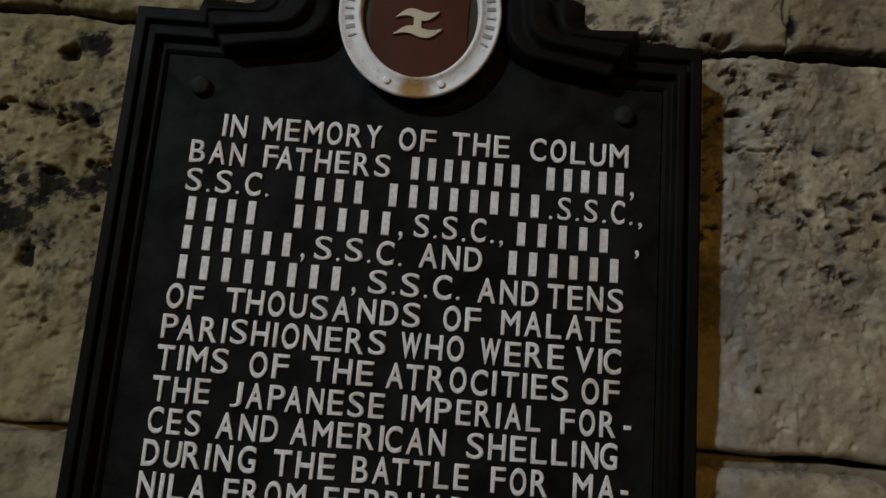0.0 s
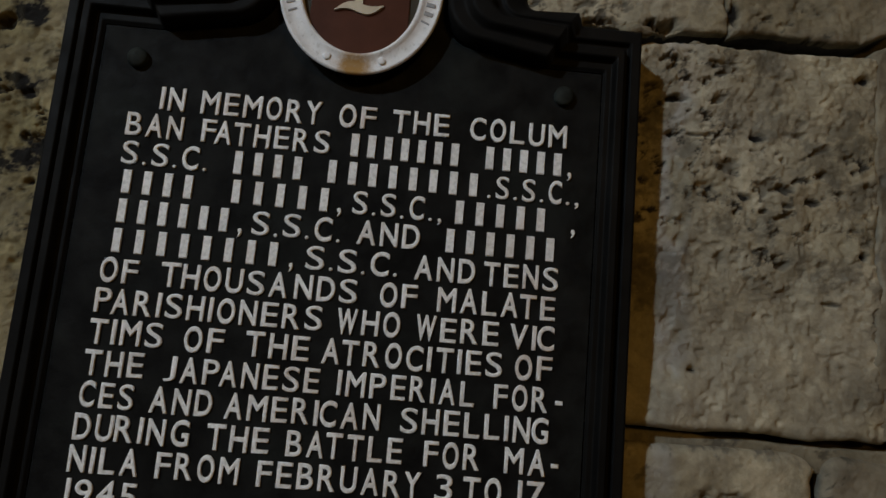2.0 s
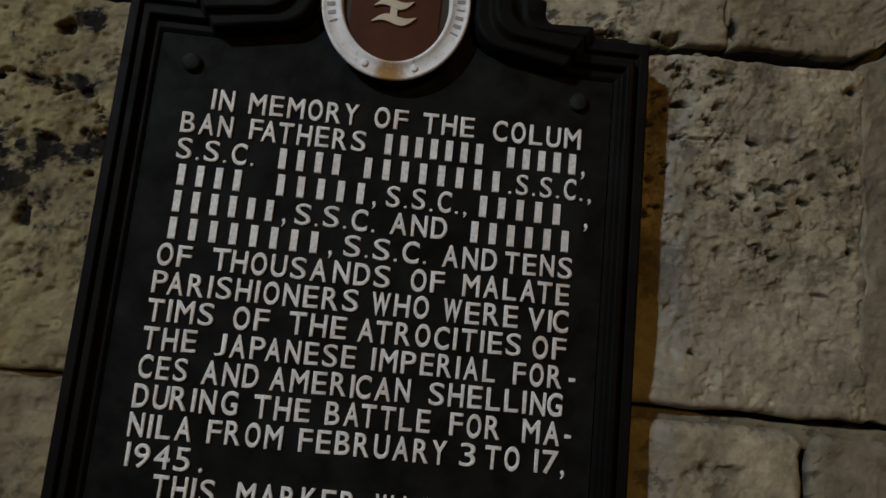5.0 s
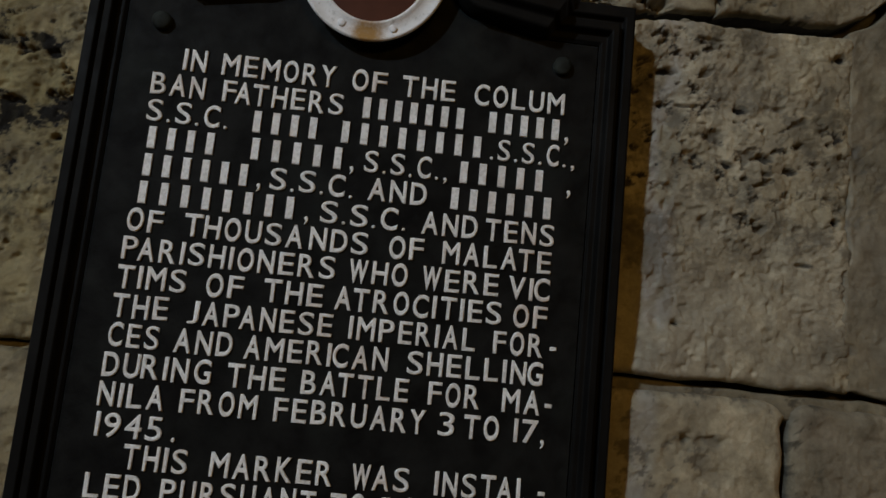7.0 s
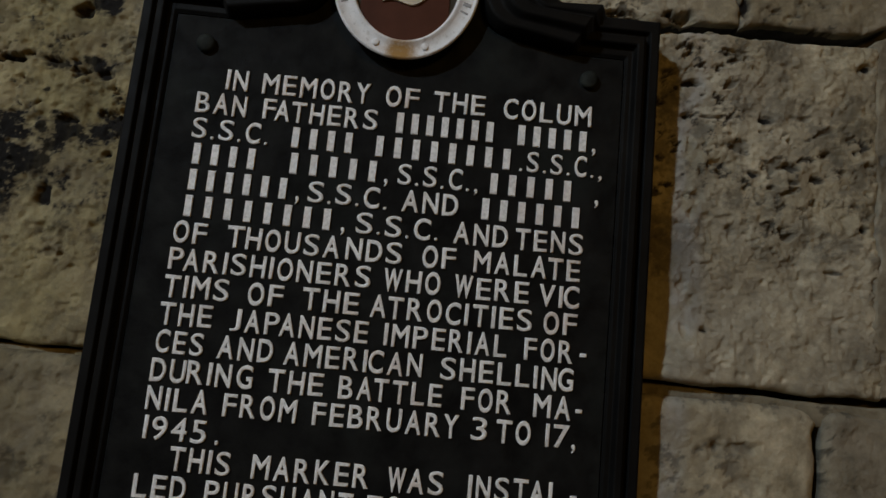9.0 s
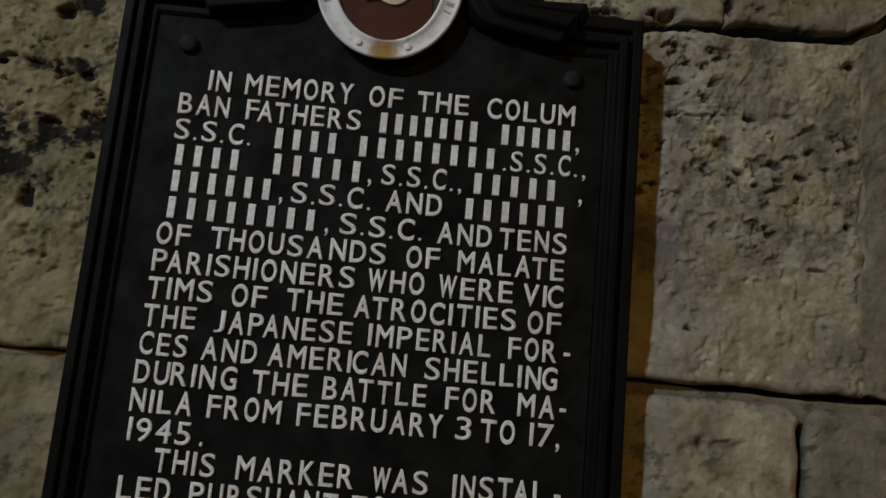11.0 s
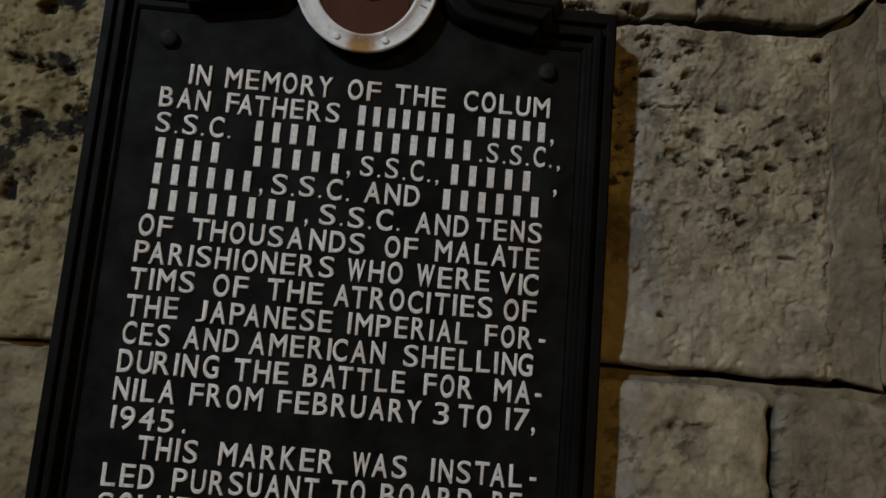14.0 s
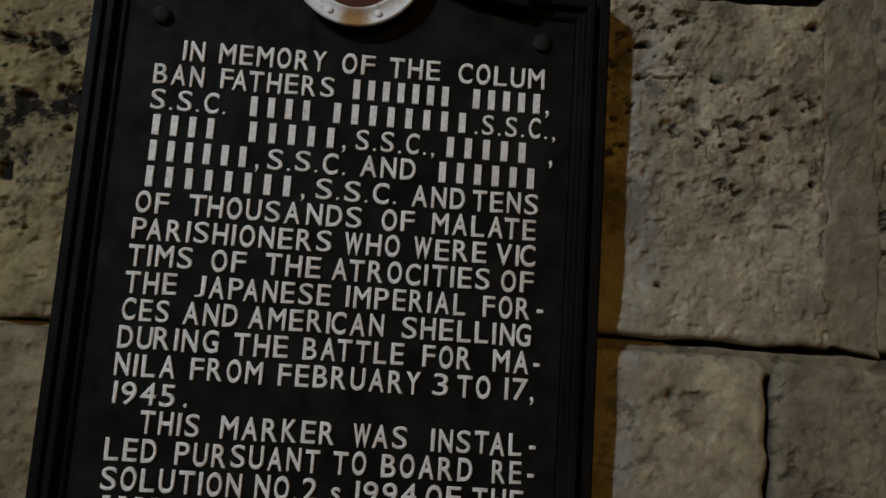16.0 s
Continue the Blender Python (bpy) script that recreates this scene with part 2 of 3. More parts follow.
def stone(x0, x1, z0, z1, ya, yb, material, wall, label, seed, step=0.0022, rough=1.0, pitted=1.0, hollows=(), wobble=0.004, edge=0.012, clean=0.0, patches=0.0, low=(), top=(), bulges=(), pale_strip=None):
    """One rough-faced block; its face lies at ya (x0) to yb (x1). hollows: (x, z, half width, half height, depth);
    bulges: the same, outwards.
    low, top: (x, rise) where its lower or upper edge leaves the level; last argument: the x of an upright pale grey
    strip."""
    nx, nz = max(6, int((x1 - x0) / step)), max(6, int((z1 - z0) / step))
    xs = np.concatenate(([x0, x0], np.linspace(x0, x1, nx), [x1, x1]))
    zs = np.concatenate(([z0, z0], np.linspace(z0, z1, nz), [z1, z1]))
    X, Z = np.meshgrid(xs, zs, indexing="ij")
    e = np.minimum(np.minimum(X - x0, x1 - X), np.minimum(Z - z0, z1 - Z))
    hold = np.clip(1 - e / 0.05, 0, 1)
    GX = X + hold * wobble * fbm(X * 22, Z * 22, seed + 40, 3)
    GZ = Z + hold * wobble * fbm(X * 22 + 9, Z * 22, seed + 50, 3)
    for profile, share in ((low, 1 - (Z - z0) / (z1 - z0)), (top, (Z - z0) / (z1 - z0))):
        if profile:
            GZ = GZ + share ** 2 * np.interp(X, [p[0] for p in profile], [p[1] for p in profile])
    Y = ya + (yb - ya) * np.clip((X - x0) / (x1 - x0), 0, 1)
    for hx, hz, hw, hh, hd in bulges:
        Y = Y - hd * np.exp(-((X - hx) / hw) ** 2 - ((Z - hz) / hh) ** 2)
    zone = smoothstep(clean - 0.07, clean + 0.07, Z + 0.06 * fbm(X * 9, Z * 9, seed + 111, 3))
    Y = Y + rough * (0.0075 * fbm(X * 9, Z * 9, seed, 3) + (0.0034 + 0.0024 * zone) * fbm(X * 36, Z * 36, seed + 3, 5, 0.66) + 0.0013 * (0.5 - np.abs(fbm((X + 0.5 * Z) * 85, Z * 120, seed + 8, 3, 0.6))))
    u, v = (X + 0.8 * Z), (Z - 0.5 * X)
    chips = fbm(u * 34, v * 66, seed + 11, 5, 0.68)
    where = zone * smoothstep(-0.25, 0.25, fbm(X * 7, Z * 7, seed + 21, 2))
    Y = Y + pitted * 0.012 * where * smoothstep(0.26, 0.46, chips)
    # chips: dirt and shade together, put into the colour
    crust_and_shade = (0.65 + 0.35 * min(1, pitted)) * where * smoothstep(0.14, 0.40, chips + 0.45 * fbm(X * 60, Z * 60, seed + 81, 4, 0.7))
    # encrusted patches of the stone itself
    crust_and_shade = np.maximum(crust_and_shade, patches * zone * smoothstep(-0.02, 0.34, fbm(X * 19, Z * 23, seed + 101, 6, 0.74)))
    pores = fbm(X * 75, Z * 75, seed + 31, 2)
    Y = Y + pitted * 0.0045 * smoothstep(0.34, 0.6, pores)
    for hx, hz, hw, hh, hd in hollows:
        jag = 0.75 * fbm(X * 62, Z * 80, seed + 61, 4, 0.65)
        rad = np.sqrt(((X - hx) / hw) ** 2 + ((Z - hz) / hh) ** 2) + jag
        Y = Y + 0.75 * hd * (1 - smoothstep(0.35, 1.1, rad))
        # shade painted into the hollow, stronger the deeper it is
        crust_and_shade = np.maximum(crust_and_shade, 0.97 * min(1, hd / 0.009) ** 1.5 * (1 - smoothstep(0.35, 1.05, rad + 0.5 * fbm(X * 70, Z * 70, seed + 91, 3))))
    lip = edge * (1 + 0.5 * fbm(X * 30, Z * 30, seed + 71, 2))
    r = np.clip(1 - e / lip, 0, 1)
    Y = Y + lip * (1 - np.sqrt(1 - 0.98 * r * r))
    Y[[1, -2], :] += 0.010
    Y[:, [1, -2]] += 0.010
    Y[[0, -1], :] = 0.815
    Y[:, [0, -1]] = 0.815
    n, m = X.shape
    verts = np.stack((GX, Y, GZ), -1).reshape(-1, 3)
    i = np.arange(n * m).reshape(n, m)
    quads = np.stack((i[:-1, :-1], i[1:, :-1], i[1:, 1:], i[:-1, 1:]), -1).reshape(-1, 4)
    ob = mesh_object("stone_block", verts.tolist(), quads.tolist(), material)
    # sides take the dark mortar colour, standing in for shade deep in joints
    ob.data.materials.append(MORTAR)
    side = np.zeros((n - 1, m - 1), dtype=np.int32)
    side[:1, :] = side[-1:, :] = 1
    side[:, :1] = side[:, -1:] = 1
    ob.data.polygons.foreach_set("material_index", side.ravel())
    ob.data.attributes.new("crust_and_shade", "FLOAT", "POINT").data.foreach_set("value", crust_and_shade.astype(np.float32).ravel())
    # upright pale grey strip, broken up by noise
    strip_mask = np.zeros_like(X)
    if pale_strip is not None:
        strip_mask = 0.55 * (1 - smoothstep(0.010, 0.034, np.abs(X - pale_strip + 0.012 * fbm(X * 8, Z * 8, seed + 121, 3)))) * smoothstep(-0.35, 0.25, fbm(X * 26, Z * 20, seed + 131, 4, 0.6))
    ob.data.attributes.new("pale_strip", "FLOAT", "POINT").data.foreach_set("value", strip_mask.astype(np.float32).ravel())
    return tagged(under(ob, wall), label)


def prism(pairs, y0, y1, chamfer=0.0):
    """A closed outline (x, z) with a front face at y0 and a back at y1; chamfer: bevelled front edge."""
    bm = bmesh.new()
    cx = sum(p[0] for p in pairs) / len(pairs)
    cz = sum(p[1] for p in pairs) / len(pairs)
    back = [bm.verts.new((x, y1, z)) for x, z in pairs]
    side = [bm.verts.new((x, y0 + chamfer, z)) for x, z in pairs]
    loops = [back, side]
    if chamfer:
        loops.append([bm.verts.new((x + (cx - x) * chamfer / max(0.001, math.hypot(x - cx, z - cz)), y0, z + (cz - z) * chamfer / max(0.001, math.hypot(x - cx, z - cz)))) for x, z in pairs])
    for a, b in zip(loops, loops[1:]):
        for k in range(len(a)):
            bm.faces.new((a[k], a[k - 1], b[k - 1], b[k]))
    bm.faces.new(loops[-1])
    bm.faces.new(list(reversed(back)))
    bmesh.ops.recalc_face_normals(bm, faces=bm.faces)
    return bm


# ---- setting: the wall's core, the pavement ----
def slab(name, x0, x1, y0, y1, z0, z1, material):
    bm = bmesh.new()
    bmesh.ops.create_cube(bm, size=1)
    for v in bm.verts:
        v.co = (x0 + (v.co.x + 0.5) * (x1 - x0), y0 + (v.co.y + 0.5) * (y1 - y0), z0 + (v.co.z + 0.5) * (z1 - z0))
    me = bpy.data.meshes.new(name)
    bm.to_mesh(me)
    bm.free()
    me.materials.append(material)
    return new(name, me)


wall = tagged(slab("wall_north", -4.2, 4.2, 0.745, 1.3, -0.05, 4.2, MORTAR), "old church wall of rough stone blocks with dark mortar joints", "wall", kind="structure")
tagged(slab("ground", -40, 40, -60, 0.80, -0.2, 0.0, PAVING), "worn grey stone paving below the wall", "pavement", kind="structure")

# ---- the memorial marker ----
marker = tagged(new("memorial_marker"), "black cast-iron memorial marker with white raised lettering on a stone wall", "memorial plaque")
marker.location = (MX, 0.69, FOOT)
OFF = Matrix.Translation(-Vector(marker.location))


def outline(w, top, step_x, step_h, neck, fillet, foot, arch, lump):
    """Closed outline of the marker, half by half: sides, stepped shoulders, round-cornered neck and arched crest; with how far each point juts out."""
    half = [(w - 0.003, foot, 0.0), (w, foot, 0.0), (w, foot + 0.003, 0.0), (w, top - 0.003, 0.0), (w, top, 0.0), (w - 0.003, top, 0.0),
            (step_x + 0.007, top, 0.0), (step_x + 0.005, top, 0.0), (step_x, top + step_h, lump), (step_x - 0.002, top + step_h, lump)]
    for k in range(9):
        a = math.pi / 2 * k / 8
        half.append((neck + fillet - fillet * math.sin(a), top + 0.013 + fillet - fillet * math.cos(a), lump))
    narrow = 0.090 + (neck - 0.0946) * 0.28
    for k in range(5):
        half.append((neck + (narrow - neck) * (k / 5) ** 1.5, arch + 0.018 * k / 5, 0.15 * lump))
    for k in range(13):
        a = math.pi / 2 * k / 12
        half.append((narrow * math.cos(a), arch + 0.018 + (narrow - 0.012) * math.sin(a), 0.15 * lump))
    right = [(MX + x, z, j) for x, z, j in half]
    left = [(MX - x, z, j) for x, z, j in reversed(half[:-1])]
    return right + left


# inset from the outer edge, depth of the surface there
RIM = 0.0425


def border_depth(d):
    """Depth of the border at an inset d: flat outer band, groove, rounded bead, low fillet, panel."""
    y = 0.6395 + 0.003 * (1 - smoothstep(0, 0.0025, d))
    y = y + 0.0065 * smoothstep(0.0120, 0.0150, d) - 0.0145 * smoothstep(0.0175, 0.0225, d)
    y = y + 0.0095 * smoothstep(0.0295, 0.0340, d)
    return float(y + (FACE - 0.641) * smoothstep(0.0395, RIM, d))


LEVELS = [(0.0, 0.697)] + [(RIM * k / 44, border_depth(RIM * k / 44)) for k in range(45)]


def cast_plate():
    bm = bmesh.new()
    rings = []
    for d, y in LEVELS:
        t = d / LEVELS[-1][0]
        lump = 0.022 * min(1, t * 2.2) * (1 if d < 0.042 else 0)
        pts = outline(0.3200 - d, SHOULDER - 1.25 * d, 0.2465 - 0.9 * d, 0.016 * (1 - t), 0.186 - 2.15 * d, 0.012 + 0.75 * d, FOOT + d, 1.895, lump)
        rings.append([bm.verts.new((x, y - j, z)) for x, z, j in pts])
    for a, b in zip(rings, rings[1:]):
        for k in range(len(a)):
            bm.faces.new((a[k], a[k - 1], b[k - 1], b[k]))
    for loop in (rings[0],):
        last = len(loop) - 1
        for k in range(last // 2):
            bm.faces.new([v for v in (loop[k], loop[k + 1], loop[last - k - 1], loop[last - k]) if v] if k + 1 < last - k - 1 else (loop[k], loop[k + 1], loop[last - k]))
    bmesh.ops.recalc_face_normals(bm, faces=bm.faces)
    return bm


def panel_face():
    """The sunk panel, with a slightly uneven cast surface."""
    d = LEVELS[-1][0] + 0.0012
    pts = outline(0.3200 - d, SHOULDER - 1.25 * d, 0.2465 - 0.9 * d, 0.0, 0.186 - 2.15 * d, 0.012 + 0.75 * d, FOOT + d, 1.895, 0.0)
    bm = bmesh.new()
    loop = [bm.verts.new((x, FACE, z)) for x, z, _ in pts]
    inner = [bm.verts.new((MX + (x - MX) * 1.02, FACE + 0.02, z)) for x, z, _ in pts]
    for k in range(len(loop)):
        bm.faces.new((inner[k], inner[k - 1], loop[k - 1], loop[k]))
    last = len(loop) - 1
    for k in range(last // 2):
        bm.faces.new((loop[k], loop[k + 1], loop[last - k - 1], loop[last - k]) if k + 1 < last - k - 1 else (loop[k], loop[k + 1], loop[last - k]))
    bmesh.ops.recalc_face_normals(bm, faces=bm.faces)
    return bm


part("border", cast_plate(), JET, marker, "black stepped border moulding", OFF, smooth=True)
plate = part("plate", panel_face(), BLACK, marker, "matt black painted panel", OFF)


def dome(at, radius, height, sides=20, rows=4):
    """A low round bolt head on a vertical face."""
    bm = bmesh.new()
    loops = []
    for k in range(rows + 1):
        a = math.pi / 2 * k / (rows + 0.6)
        r, h = radius * math.cos(a), height * (0.35 + 0.65 * math.sin(a)) if k else 0.0
        r = radius if k <= 1 else r
        loops.append([bm.verts.new((at[0] + r * math.cos(q), at[1] - h, at[2] + r * math.sin(q))) for q in (2 * math.pi * i / sides for i in range(sides))])
    for a, b in zip(loops, loops[1:]):
        for k in range(sides):
            bm.faces.new((a[k], a[k - 1], b[k - 1], b[k]))
    bm.faces.new(loops[-1])
    bmesh.ops.recalc_face_normals(bm, faces=bm.faces)
    return bm


for bx, bz in ((-0.3288, 1.763), (0.1414, 1.7675)):
    part("bolt", dome((bx, FACE, bz), 0.0112, 0.009), DUSTY, marker, "round black bolt head", OFF, smooth=True)


# ---- the oval seal ----
SX, SZ = -0.0926, 1.8625


def oval(a, b, count=72):
    return [(SX + a * math.cos(2 * math.pi * k / count), SZ + b * math.sin(2 * math.pi * k / count)) for k in range(count)]


def oval_ring(profile):
    """Rings of (half width, half height, y), joined from the back outside to the back inside."""
    bm = bmesh.new()
    loops = [[bm.verts.new((x, y, z)) for x, z in oval(a, b)] for a, b, y in profile]
    for a, b in zip(loops, loops[1:]):
        for k in range(len(a)):
            bm.faces.new((a[k], a[k - 1], b[k - 1], b[k]))
    bmesh.ops.recalc_face_normals(bm, faces=bm.faces)
    return bm


seal_field = part("seal_field", prism(oval(0.066, 0.080), 0.629, 0.640), OLIVE, marker, "olive enamelled oval field of the seal", OFF)
part("seal_base", oval_ring([(0.087, 0.0975, 0.646), (0.087, 0.0975, 0.6268), (0.067, 0.0805, 0.6268), (0.067, 0.0805, 0.646)]), JET, marker, "black raised backing of the seal", OFF)
seal_ring = part("seal_ring", oval_ring([(0.087, 0.0985, 0.6275), (0.0895, 0.101, 0.6265), (0.090, 0.102, 0.624), (0.0885, 0.1005, 0.6215), (0.0865, 0.0985, 0.6215), (0.0855, 0.0975, 0.6225),
                 (0.0705, 0.0835, 0.6225), (0.069, 0.082, 0.6205), (0.066, 0.079, 0.6205), (0.0645, 0.0775, 0.623), (0.0635, 0.0765, 0.632)]), RING, marker, "white enamelled seal ring with a rust stain", OFF, smooth=True)
band = []
for k in range(25):
    s = -0.054 + 0.108 * k / 24
    band.append((SX + s, SZ - 0.077 * math.sqrt(1 - (s / 0.064) ** 2)))
band += [(SX + 0.053, SZ + 0.055), (SX - 0.053, SZ + 0.055)]
part("shield", prism(band, 0.6265, 0.632, 0.001), BROWN, seal_field, "maroon shield")


def wave(x, z, reach):
    """A tapering stroke that humps, dips and flicks up at its end."""
    top, low = [], []
    for k in range(25):
        t = -1 + k / 12
        mid = z + 0.0050 * t - 0.0042 * math.sin(t * math.pi)
        wide = 0.0054 * (1 - abs(t) ** 1.8) * (1 + 0.15 * t) + 0.0003
        top.append((x + reach * t, mid + wide))
        low.append((x + reach * t, mid - wide))
    return top + list(reversed(low))


for x, z, reach in ((SX - 0.0024, SZ - 0.0038, 0.0240), (SX - 0.0010, SZ - 0.0240, 0.0268)):
    part("stroke", prism(wave(x, z, reach), 0.6235, 0.627, 0.0004), CREAM, seal_field, "cream wavy stroke")
part("stroke", prism([(SX - 0.0072, SZ - 0.022), (SX + 0.0030, SZ - 0.024), (SX + 0.0022, SZ - 0.014), (SX + 0.0035, SZ - 0.004), (SX - 0.0076, SZ - 0.002), (SX - 0.0062, SZ - 0.012)], 0.6238, 0.627, 0.0004), CREAM, seal_field, "cream upright stroke")

# unreadable raised characters round the ring, as short bars
for k in range(34):
    q = math.radians(-26 + 232 * (k + 0.5) / 34)
    if k % 7 == 6:
        continue
    cx, cz = SX + 0.0782 * math.cos(q), SZ + 0.0905 * math.sin(q)
    tx, tz = -math.sin(q), math.cos(q)
    nx_, nz_ = math.cos(q), math.sin(q)
    w, h = 0.0022 if k % 3 else 0.0010, 0.0048
    part("character_bar", prism([(cx + tx * w * s + nx_ * h * r, cz + tz * w * s + nz_ * h * r) for s, r in ((-1, -1), (1, -1), (1, 1), (-1, 1))], 0.6216, 0.6228), GREYING, seal_ring)
for q in (-112, -68):
    a = math.radians(q)
    part("stud", dome((SX + 0.079 * math.cos(a), 0.6227, SZ + 0.0905 * math.sin(a)), 0.0045, 0.0022, 14, 3), RING, seal_ring, smooth=True)


# ---- lettering ----
CAP = 0.0257


# widths of the characters that are not as wide as the rest; None: as in the font
USUAL = 0.0176
WIDTH = {"M": 0.0205, "W": 0.0208, "R": 0.0184, "A": 0.0188, "E": 0.0166, "F": 0.0158, "L": 0.0164, "J": 0.0128, "T": 0.0182, "V": 0.0185, "I": None, "1": None, ".": None, ",": None, "-": None, "s": 0.012, "Y": 0.0180}
# gaps between letters: the usual one, and pairs that stand closer
GAP = 0.0044
CLOSE = {"AT": 0.0012, "TA": 0.0012, "FA": -0.0012, "PA": 0.0002, "IC": 0.0012, "NG": 0.0014, "RY": 0.0028, "WA": 0.0020}


def font_mesh(ch, offset):
    cu = bpy.data.curves.new("letter", "FONT")
    cu.body, cu.size, cu.offset, cu.extrude, cu.bevel_depth, cu.bevel_resolution, cu.resolution_u = ch, 1.0, offset, 0.004, 0.036, 2, 5
    ob = new("letter", cu)
    me = bpy.data.meshes.new_from_object(ob.evaluated_get(bpy.context.evaluated_depsgraph_get()))
    bpy.data.objects.remove(ob)
    bpy.data.curves.remove(cu)
    co = np.empty(len(me.vertices) * 3)
    me.vertices.foreach_get("co", co)
    return me, co.reshape(-1, 3)


def glyph_meshes(chars):
    """One raised mesh for each character, from the built-in font: cap height CAP, standing on z = 0, back at y = 0, strokes evened out where a letter is widened."""
    out, base, stroke = {}, -0.021, 0.114
    _, h = font_mesh("H", base)
    low = h[:, 1].min()
    unit = CAP / (h[:, 1].max() - low)
    for ch in sorted(chars):
        _, co = font_mesh(ch, base)
        want = WIDTH.get(ch, USUAL)
        s = want / (np.ptp(co[:, 0]) * unit) if want else 1.0
        me, co = font_mesh(ch, base + stroke * (1 / (1 + s) - 0.5) * 1.2)
        p = np.stack(((co[:, 0] - co[:, 0].min()) * unit, -(co[:, 2] - co[:, 2].min()) * unit, (co[:, 1] - low) * unit), -1)
        if ch == "J":
            p[:, 2] = (p[:, 2] - p[:, 2].min()) * CAP / np.ptp(p[:, 2])
        me.vertices.foreach_set("co", p.astype(np.float32).ravel())
        me.materials.clear()
        me.materials.append(WHITE)
        me.update()
        out[ch] = (me, p[:, 0].max())
    return out


# each line: words, or pieces of words that stand apart, with where they begin and end; a number stands for so many plain bars
LINES = [
    [("IN", -0.2986, -0.2708), ("MEMORY", -0.2545, -0.1223), ("OF", -0.1047, -0.0629), ("THE", -0.0462, 0.0183), ("COLUM", 0.0397, 0.1491)],
    [("BAN", -0.3305, -0.2684), ("FATHERS", -0.2497, -0.1100), (7, -0.0931, 0.0355), (5, 0.0547, 0.1496), (",", 0.1507, 0.1558)],
    [("S.S.C.", -0.3302, -0.2375), (4, -0.2170, -0.1311), (8, -0.1162, 0.0605), (".S.S.C.,", 0.0635, 0.1667)],
    [(4, -0.3311, -0.2435), (5, -0.2161, -0.0976), (",", -0.0956, -0.0906), ("S.S.C.,", -0.0796, 0.0187), (5, 0.0247, 0.1366), (",", 0.1581, 0.1632)],
    [(6, -0.3311, -0.2016), (",", -0.1976, -0.1927), ("S.S.C.", -0.1834, -0.0874), ("AND", -0.0715, -0.0031), (6, 0.0174, 0.1485)],
    [(8, -0.3322, -0.1446), (",", -0.1397, -0.1347), ("S.S.C.", -0.1224, -0.0233), ("AND", -0.0067, 0.0591), ("TENS", 0.0669, 0.1488)],
    [("OF", -0.3328, -0.2926), ("T", -0.2702, -0.2488), ("HOUSA", -0.2481, -0.1368), ("NDS", -0.1308, -0.0634), ("OF", -0.0408, -0.0000), ("MALATE", 0.0202, 0.1475)],
    [("PA", -0.3330, -0.2962), ("RISHI", -0.2927, -0.2106), ("ONERS", -0.2070, -0.0968), ("WHO", -0.0828, -0.0151), ("WERE", 0.0000, 0.0891), ("VIC", 0.0996, 0.1485)],
    [("TIMS", -0.3338, -0.2575), ("OF", -0.2368, -0.1952), ("THE", -0.1739, -0.1069), ("ATROCITIES", -0.0947, 0.0953), ("OF", 0.1076, 0.1477)],
    [("THE", -0.3339, -0.2724), ("JAPANESE", -0.2526, -0.0928), ("IMP", -0.0755, -0.0237), ("ERIAL", -0.0200, 0.0682), ("FOR", 0.0875, 0.1455), ("-", 0.1506, 0.1578)],
    [("CES", -0.3328, -0.2776), ("AND", -0.2625, -0.1983), ("AMERICAN", -0.1866, -0.0269), ("SHELLING", -0.0068, 0.1478)],
    [("DU", -0.3336, -0.2933), ("RIN", -0.2926, -0.2410), ("G", -0.2363, -0.2170), ("THE", -0.2007, -0.1365), ("BATTLE", -0.1205, -0.0011), ("FOR", 0.0199, 0.0789), ("MA", 0.1030, 0.1471), ("-", 0.1498, 0.1570)],
    [("NILA", -0.3334, -0.2629), ("FROM", -0.2472, -0.1632), ("FEBRUARY", -0.1461, 0.0210), ("3", 0.0343, 0.0534), ("TO", 0.0626, 0.1034), ("17", 0.1190, 0.1476), (",", 0.1494, 0.1545)],
    [("1945", -0.3313, -0.2600), (".", -0.2507, -0.2459)],
    [("THIS", -0.2977, -0.2287), ("MARKER", -0.2062, -0.0737), ("WAS", -0.0541, 0.0098), ("INSTAL", 0.0364, 0.1436), ("-", 0.1497, 0.1578)],
    [("LED", -0.3330, -0.2733), ("PURSUANT", -0.2539, -0.0884), ("TO", -0.0746, -0.0349), ("BOARD", -0.0189, 0.0875), ("RE", 0.1097, 0.1452), ("-", 0.1493, 0.1564)],
    [("SOLUTION", -0.3331, -0.1742), ("NO.2", -0.1605, -0.0887), ("s", -0.0738, -0.0619), ("1994", -0.0461, 0.0248), ("OF", 0.0348, 0.0760), ("THE", 0.0881, 0.1489)],
    [(9, -0.3332, -0.1715)],
]
GLYPHS = glyph_meshes({c for line in LINES for w, _, _ in line if isinstance(w, str) for c in w})


def letter(me, x, z, stretch, tall=1.0):
    ob = tagged(under(new("letter", me), plate), "white painted raised letter")
    ob.location, ob.scale = (x, FACE + 0.0005, z), (stretch, 1, tall)
    ob.rotation_euler = (0, radians(random.uniform(-0.7, 0.7)), 0)


def bar_mesh(width):
    bm = prism([(-width / 2, 0), (width / 2, 0), (width / 2, CAP), (-width / 2, CAP)], -0.0027, 0.0, 0.0009)
    me = bpy.data.meshes.new("inscription_bar")
    bm.to_mesh(me)
    bm.free()
    me.materials.append(WHITE)
    return me


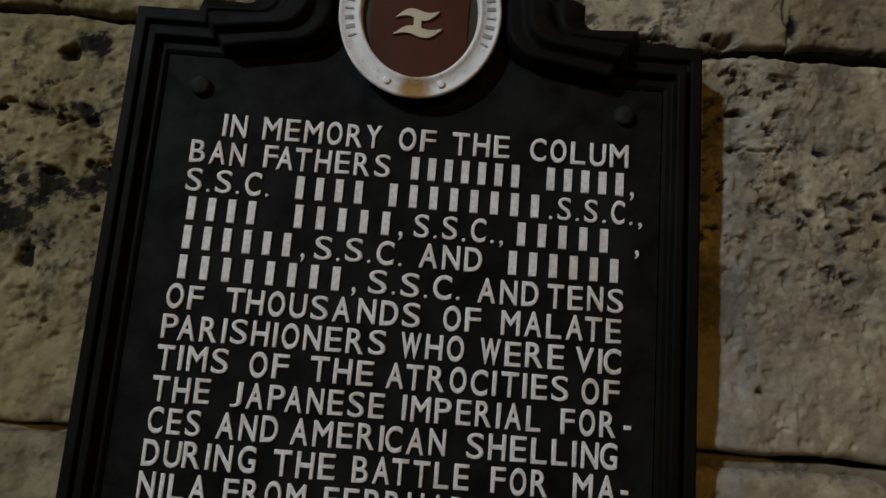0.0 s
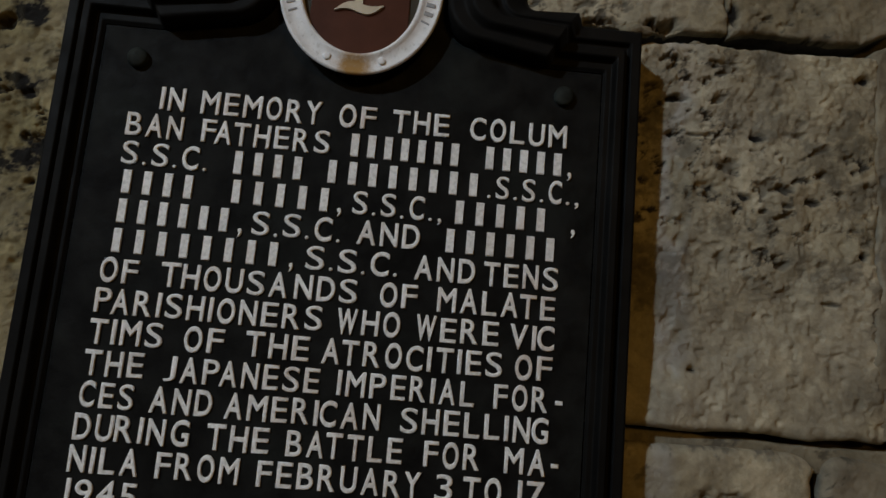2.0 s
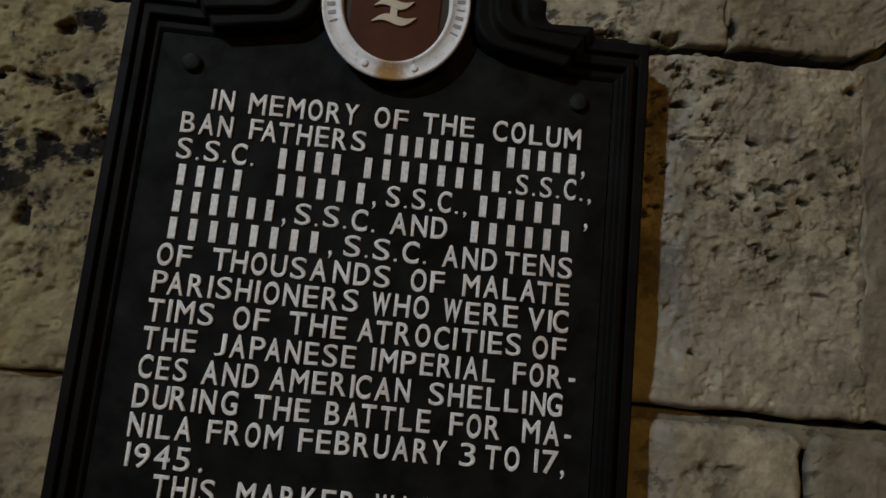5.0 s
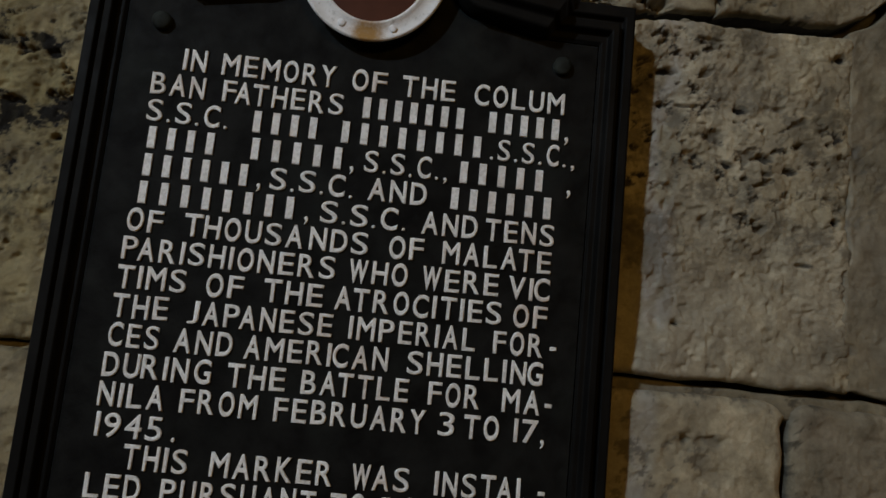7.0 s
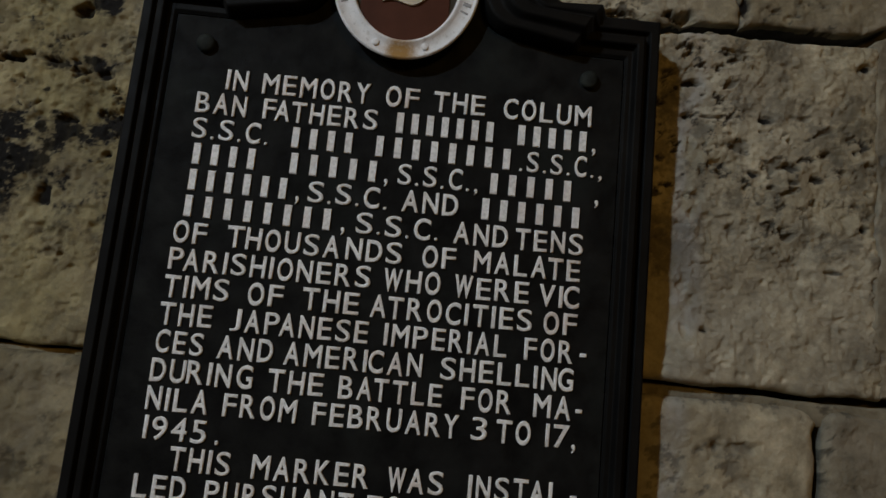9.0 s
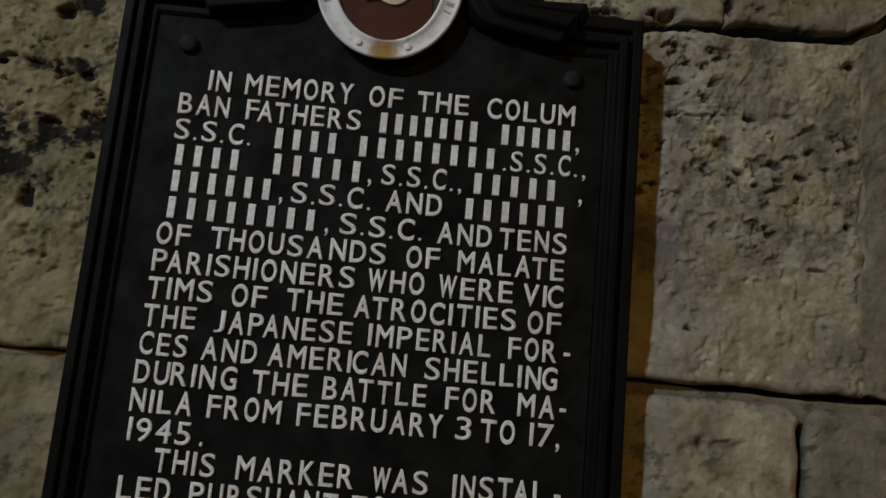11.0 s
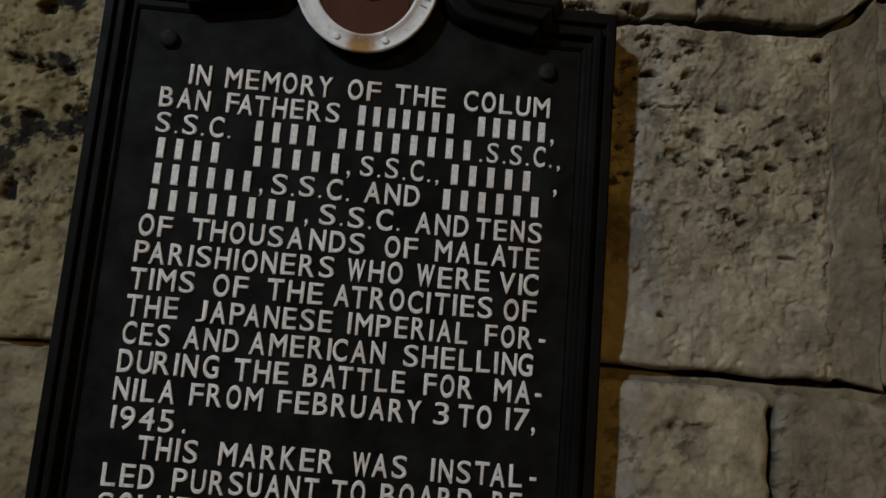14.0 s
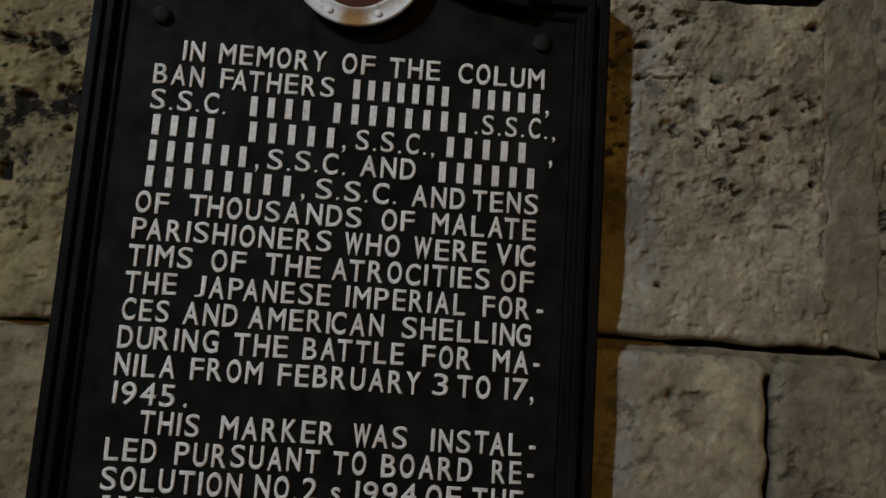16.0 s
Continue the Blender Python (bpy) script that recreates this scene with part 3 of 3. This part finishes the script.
BAR = bar_mesh(0.0086)
for row, line in enumerate(LINES):
    rise = 1.7078 - 0.03178 * row
    for word, a, b in line:
        b -= 0.001
        if isinstance(word, int):
            for k in range(word):
                ob = tagged(under(new("inscription_bar", BAR), plate), "white painted raised bar")
                ob.location = (a + (b - a) * (k + 0.5) / word, FACE + 0.0005, rise)
            continue
        wide = [WIDTH.get(c, USUAL) for c in word]
        fixed = sum(GLYPHS[c][1] for c, w in zip(word, wide) if w is None)
        gaps = [CLOSE.get(p + q, GAP) for p, q in zip(word, word[1:])] + [0]
        stretch = (b - a - sum(gaps) - fixed) / max(0.001, sum(w or 0 for w in wide))
        if word in ",.-":
            letter(GLYPHS[word][0], a + (0.0015 if word == "-" else 0), rise + (0.0025 if word == "-" else 0), 0.8)
            continue
        x = a
        for c, w, gap in zip(word, wide, gaps):
            w = w * stretch if w else GLYPHS[c][1]
            small = 0.74 if c in ".," else 1.0
            letter(GLYPHS[c][0], x + (1 - small) * w / 2, rise + random.uniform(-0.0005, 0.0005), small * w / GLYPHS[c][1], small)
            x += w + gap

# ---- stones of the wall, largest and nearest first ----
R = "rough grey-tan limestone block with chipped hollows"
S = "smoothly dressed tan limestone block"
D = "streaked grey limestone block"
Y = "yellowish limestone block with black encrusted patches and deep pits darkened like shade"
stone(-0.10, 0.556, 1.4105, 1.879, 0.681, 0.708, STONE_GREY, wall, R, 11, step=0.0018, rough=1.0, pitted=0.55, patches=0.5, clean=1.52, pale_strip=0.292,
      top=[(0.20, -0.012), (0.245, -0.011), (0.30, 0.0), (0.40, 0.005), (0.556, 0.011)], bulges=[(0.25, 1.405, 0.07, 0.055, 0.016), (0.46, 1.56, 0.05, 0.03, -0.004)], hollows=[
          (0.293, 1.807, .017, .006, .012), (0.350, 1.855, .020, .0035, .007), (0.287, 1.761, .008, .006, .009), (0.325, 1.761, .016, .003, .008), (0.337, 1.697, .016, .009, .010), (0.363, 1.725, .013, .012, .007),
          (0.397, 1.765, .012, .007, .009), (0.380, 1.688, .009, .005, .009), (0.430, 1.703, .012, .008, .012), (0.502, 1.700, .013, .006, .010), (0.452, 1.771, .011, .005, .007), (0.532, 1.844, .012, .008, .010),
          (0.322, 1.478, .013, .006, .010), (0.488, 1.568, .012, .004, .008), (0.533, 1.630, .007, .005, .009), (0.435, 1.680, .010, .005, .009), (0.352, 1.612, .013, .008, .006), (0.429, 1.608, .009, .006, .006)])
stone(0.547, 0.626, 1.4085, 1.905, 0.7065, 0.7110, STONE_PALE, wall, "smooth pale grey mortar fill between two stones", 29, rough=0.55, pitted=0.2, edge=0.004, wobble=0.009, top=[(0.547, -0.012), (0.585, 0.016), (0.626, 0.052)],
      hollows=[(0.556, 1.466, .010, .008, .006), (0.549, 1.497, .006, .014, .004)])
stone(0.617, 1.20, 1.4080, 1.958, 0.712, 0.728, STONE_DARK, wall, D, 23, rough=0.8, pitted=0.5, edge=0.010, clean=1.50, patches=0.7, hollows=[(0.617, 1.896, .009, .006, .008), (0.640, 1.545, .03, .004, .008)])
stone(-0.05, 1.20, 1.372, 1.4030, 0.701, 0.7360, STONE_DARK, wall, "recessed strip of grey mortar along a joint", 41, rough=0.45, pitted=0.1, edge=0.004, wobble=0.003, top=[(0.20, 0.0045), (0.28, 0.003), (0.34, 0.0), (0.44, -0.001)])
stone(-0.05, 0.4720, 0.925, 1.3925, 0.672, 0.700, STONE_SMOOTH, wall, S, 35, rough=0.5, pitted=0.1, edge=0.016, pale_strip=0.270, top=[(0.445, 0.0), (0.460, -0.004), (0.472, -0.014)], hollows=[(0.339, 1.338, .009, .006, .008), (0.376, 1.339, .020, .010, .007), (0.381, 1.296, .026, .012, .005), (0.322, 1.316, .016, .016, .003), (0.352, 1.337, .030, .012, .004)])
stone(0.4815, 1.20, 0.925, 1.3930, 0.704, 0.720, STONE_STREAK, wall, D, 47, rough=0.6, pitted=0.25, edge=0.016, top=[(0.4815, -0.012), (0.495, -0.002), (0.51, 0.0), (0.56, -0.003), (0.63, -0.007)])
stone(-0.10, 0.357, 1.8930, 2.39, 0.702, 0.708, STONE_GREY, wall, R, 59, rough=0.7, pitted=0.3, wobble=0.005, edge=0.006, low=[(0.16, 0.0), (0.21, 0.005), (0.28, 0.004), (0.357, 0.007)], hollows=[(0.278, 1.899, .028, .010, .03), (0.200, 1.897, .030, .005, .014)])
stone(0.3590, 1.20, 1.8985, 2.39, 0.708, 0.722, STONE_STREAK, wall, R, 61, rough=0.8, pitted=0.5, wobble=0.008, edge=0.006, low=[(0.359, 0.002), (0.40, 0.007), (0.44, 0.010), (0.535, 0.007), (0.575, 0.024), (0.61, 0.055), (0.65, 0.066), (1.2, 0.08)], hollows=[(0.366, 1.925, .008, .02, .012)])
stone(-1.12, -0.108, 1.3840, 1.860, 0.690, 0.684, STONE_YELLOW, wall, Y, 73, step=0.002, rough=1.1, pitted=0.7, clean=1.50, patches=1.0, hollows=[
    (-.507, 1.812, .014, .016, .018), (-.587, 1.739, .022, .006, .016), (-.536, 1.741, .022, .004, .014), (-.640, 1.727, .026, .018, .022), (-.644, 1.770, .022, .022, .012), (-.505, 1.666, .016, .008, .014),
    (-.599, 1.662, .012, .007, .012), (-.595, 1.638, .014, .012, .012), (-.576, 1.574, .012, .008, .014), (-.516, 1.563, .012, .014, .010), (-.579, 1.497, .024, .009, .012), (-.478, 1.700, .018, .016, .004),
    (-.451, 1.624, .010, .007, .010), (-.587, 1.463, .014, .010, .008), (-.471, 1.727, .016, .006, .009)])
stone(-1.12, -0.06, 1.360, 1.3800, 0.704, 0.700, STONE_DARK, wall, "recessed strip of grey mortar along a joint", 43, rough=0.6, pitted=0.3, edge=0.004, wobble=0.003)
stone(-1.12, -0.06, 0.925, 1.3740, 0.690, 0.684, STONE_YELLOW_DIM, wall, "yellowish limestone block in a colour dimmed for lens falloff, with a few dark pits", 85, rough=0.8, pitted=0.4, patches=0.7, hollows=[(-.550, 1.336, .016, .012, .010), (-.508, 1.238, .034, .018, .006)])
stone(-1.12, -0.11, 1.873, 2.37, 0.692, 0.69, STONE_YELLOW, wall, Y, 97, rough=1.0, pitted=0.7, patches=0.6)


def chip(x, y, z, size, seed):
    """A small loose stone wedged in a joint."""
    bm = bmesh.new()
    bmesh.ops.create_icosphere(bm, subdivisions=3, radius=1)
    for v in bm.verts:
        s = 1 + 0.55 * noise.noise(v.co * 1.3 + Vector((seed, 0, 0))) + 0.25 * noise.noise(v.co * 3.5)
        v.co = (x + v.co.x * size * 1.5 * s, y + v.co.y * size * s, z + v.co.z * size * 0.75 * s)
    part("stone_chip", bm, STONE_STREAK, wall, "small grey stone wedged in the joint", smooth=True)


chip(0.233, 0.690, 1.880, 0.013, 1)
chip(0.322, 0.718, 1.883, 0.008, 9)

# the wall goes on: coarser blocks round the ones above
far = 200
for z0, z1 in ((0.0, 0.455), (0.465, 0.925), (0.935, 1.39), (1.40, 1.87), (1.885, 2.37), (2.40, 2.83), (2.84, 3.30), (3.31, 3.77), (3.78, 4.2)):
    x = -4.2 - 0.3 * (int(z0 * 10) % 3)
    while x < 4.2:
        w = random.uniform(0.5, 0.95)
        a, b = max(x, -4.2), min(x + w, 4.2)
        if 0.93 < z0 < 2.0:
            if a < -1.13 < b:
                b = -1.13
            if -1.13 <= a < 1.21:
                x = a = 1.21
                b = min(x + w, 4.2)
        if b - a > 0.1:
            far += 7
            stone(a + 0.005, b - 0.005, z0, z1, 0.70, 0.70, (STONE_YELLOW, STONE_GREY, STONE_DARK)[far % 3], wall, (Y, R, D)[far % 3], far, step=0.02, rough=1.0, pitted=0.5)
        x = b if b > x else x + w
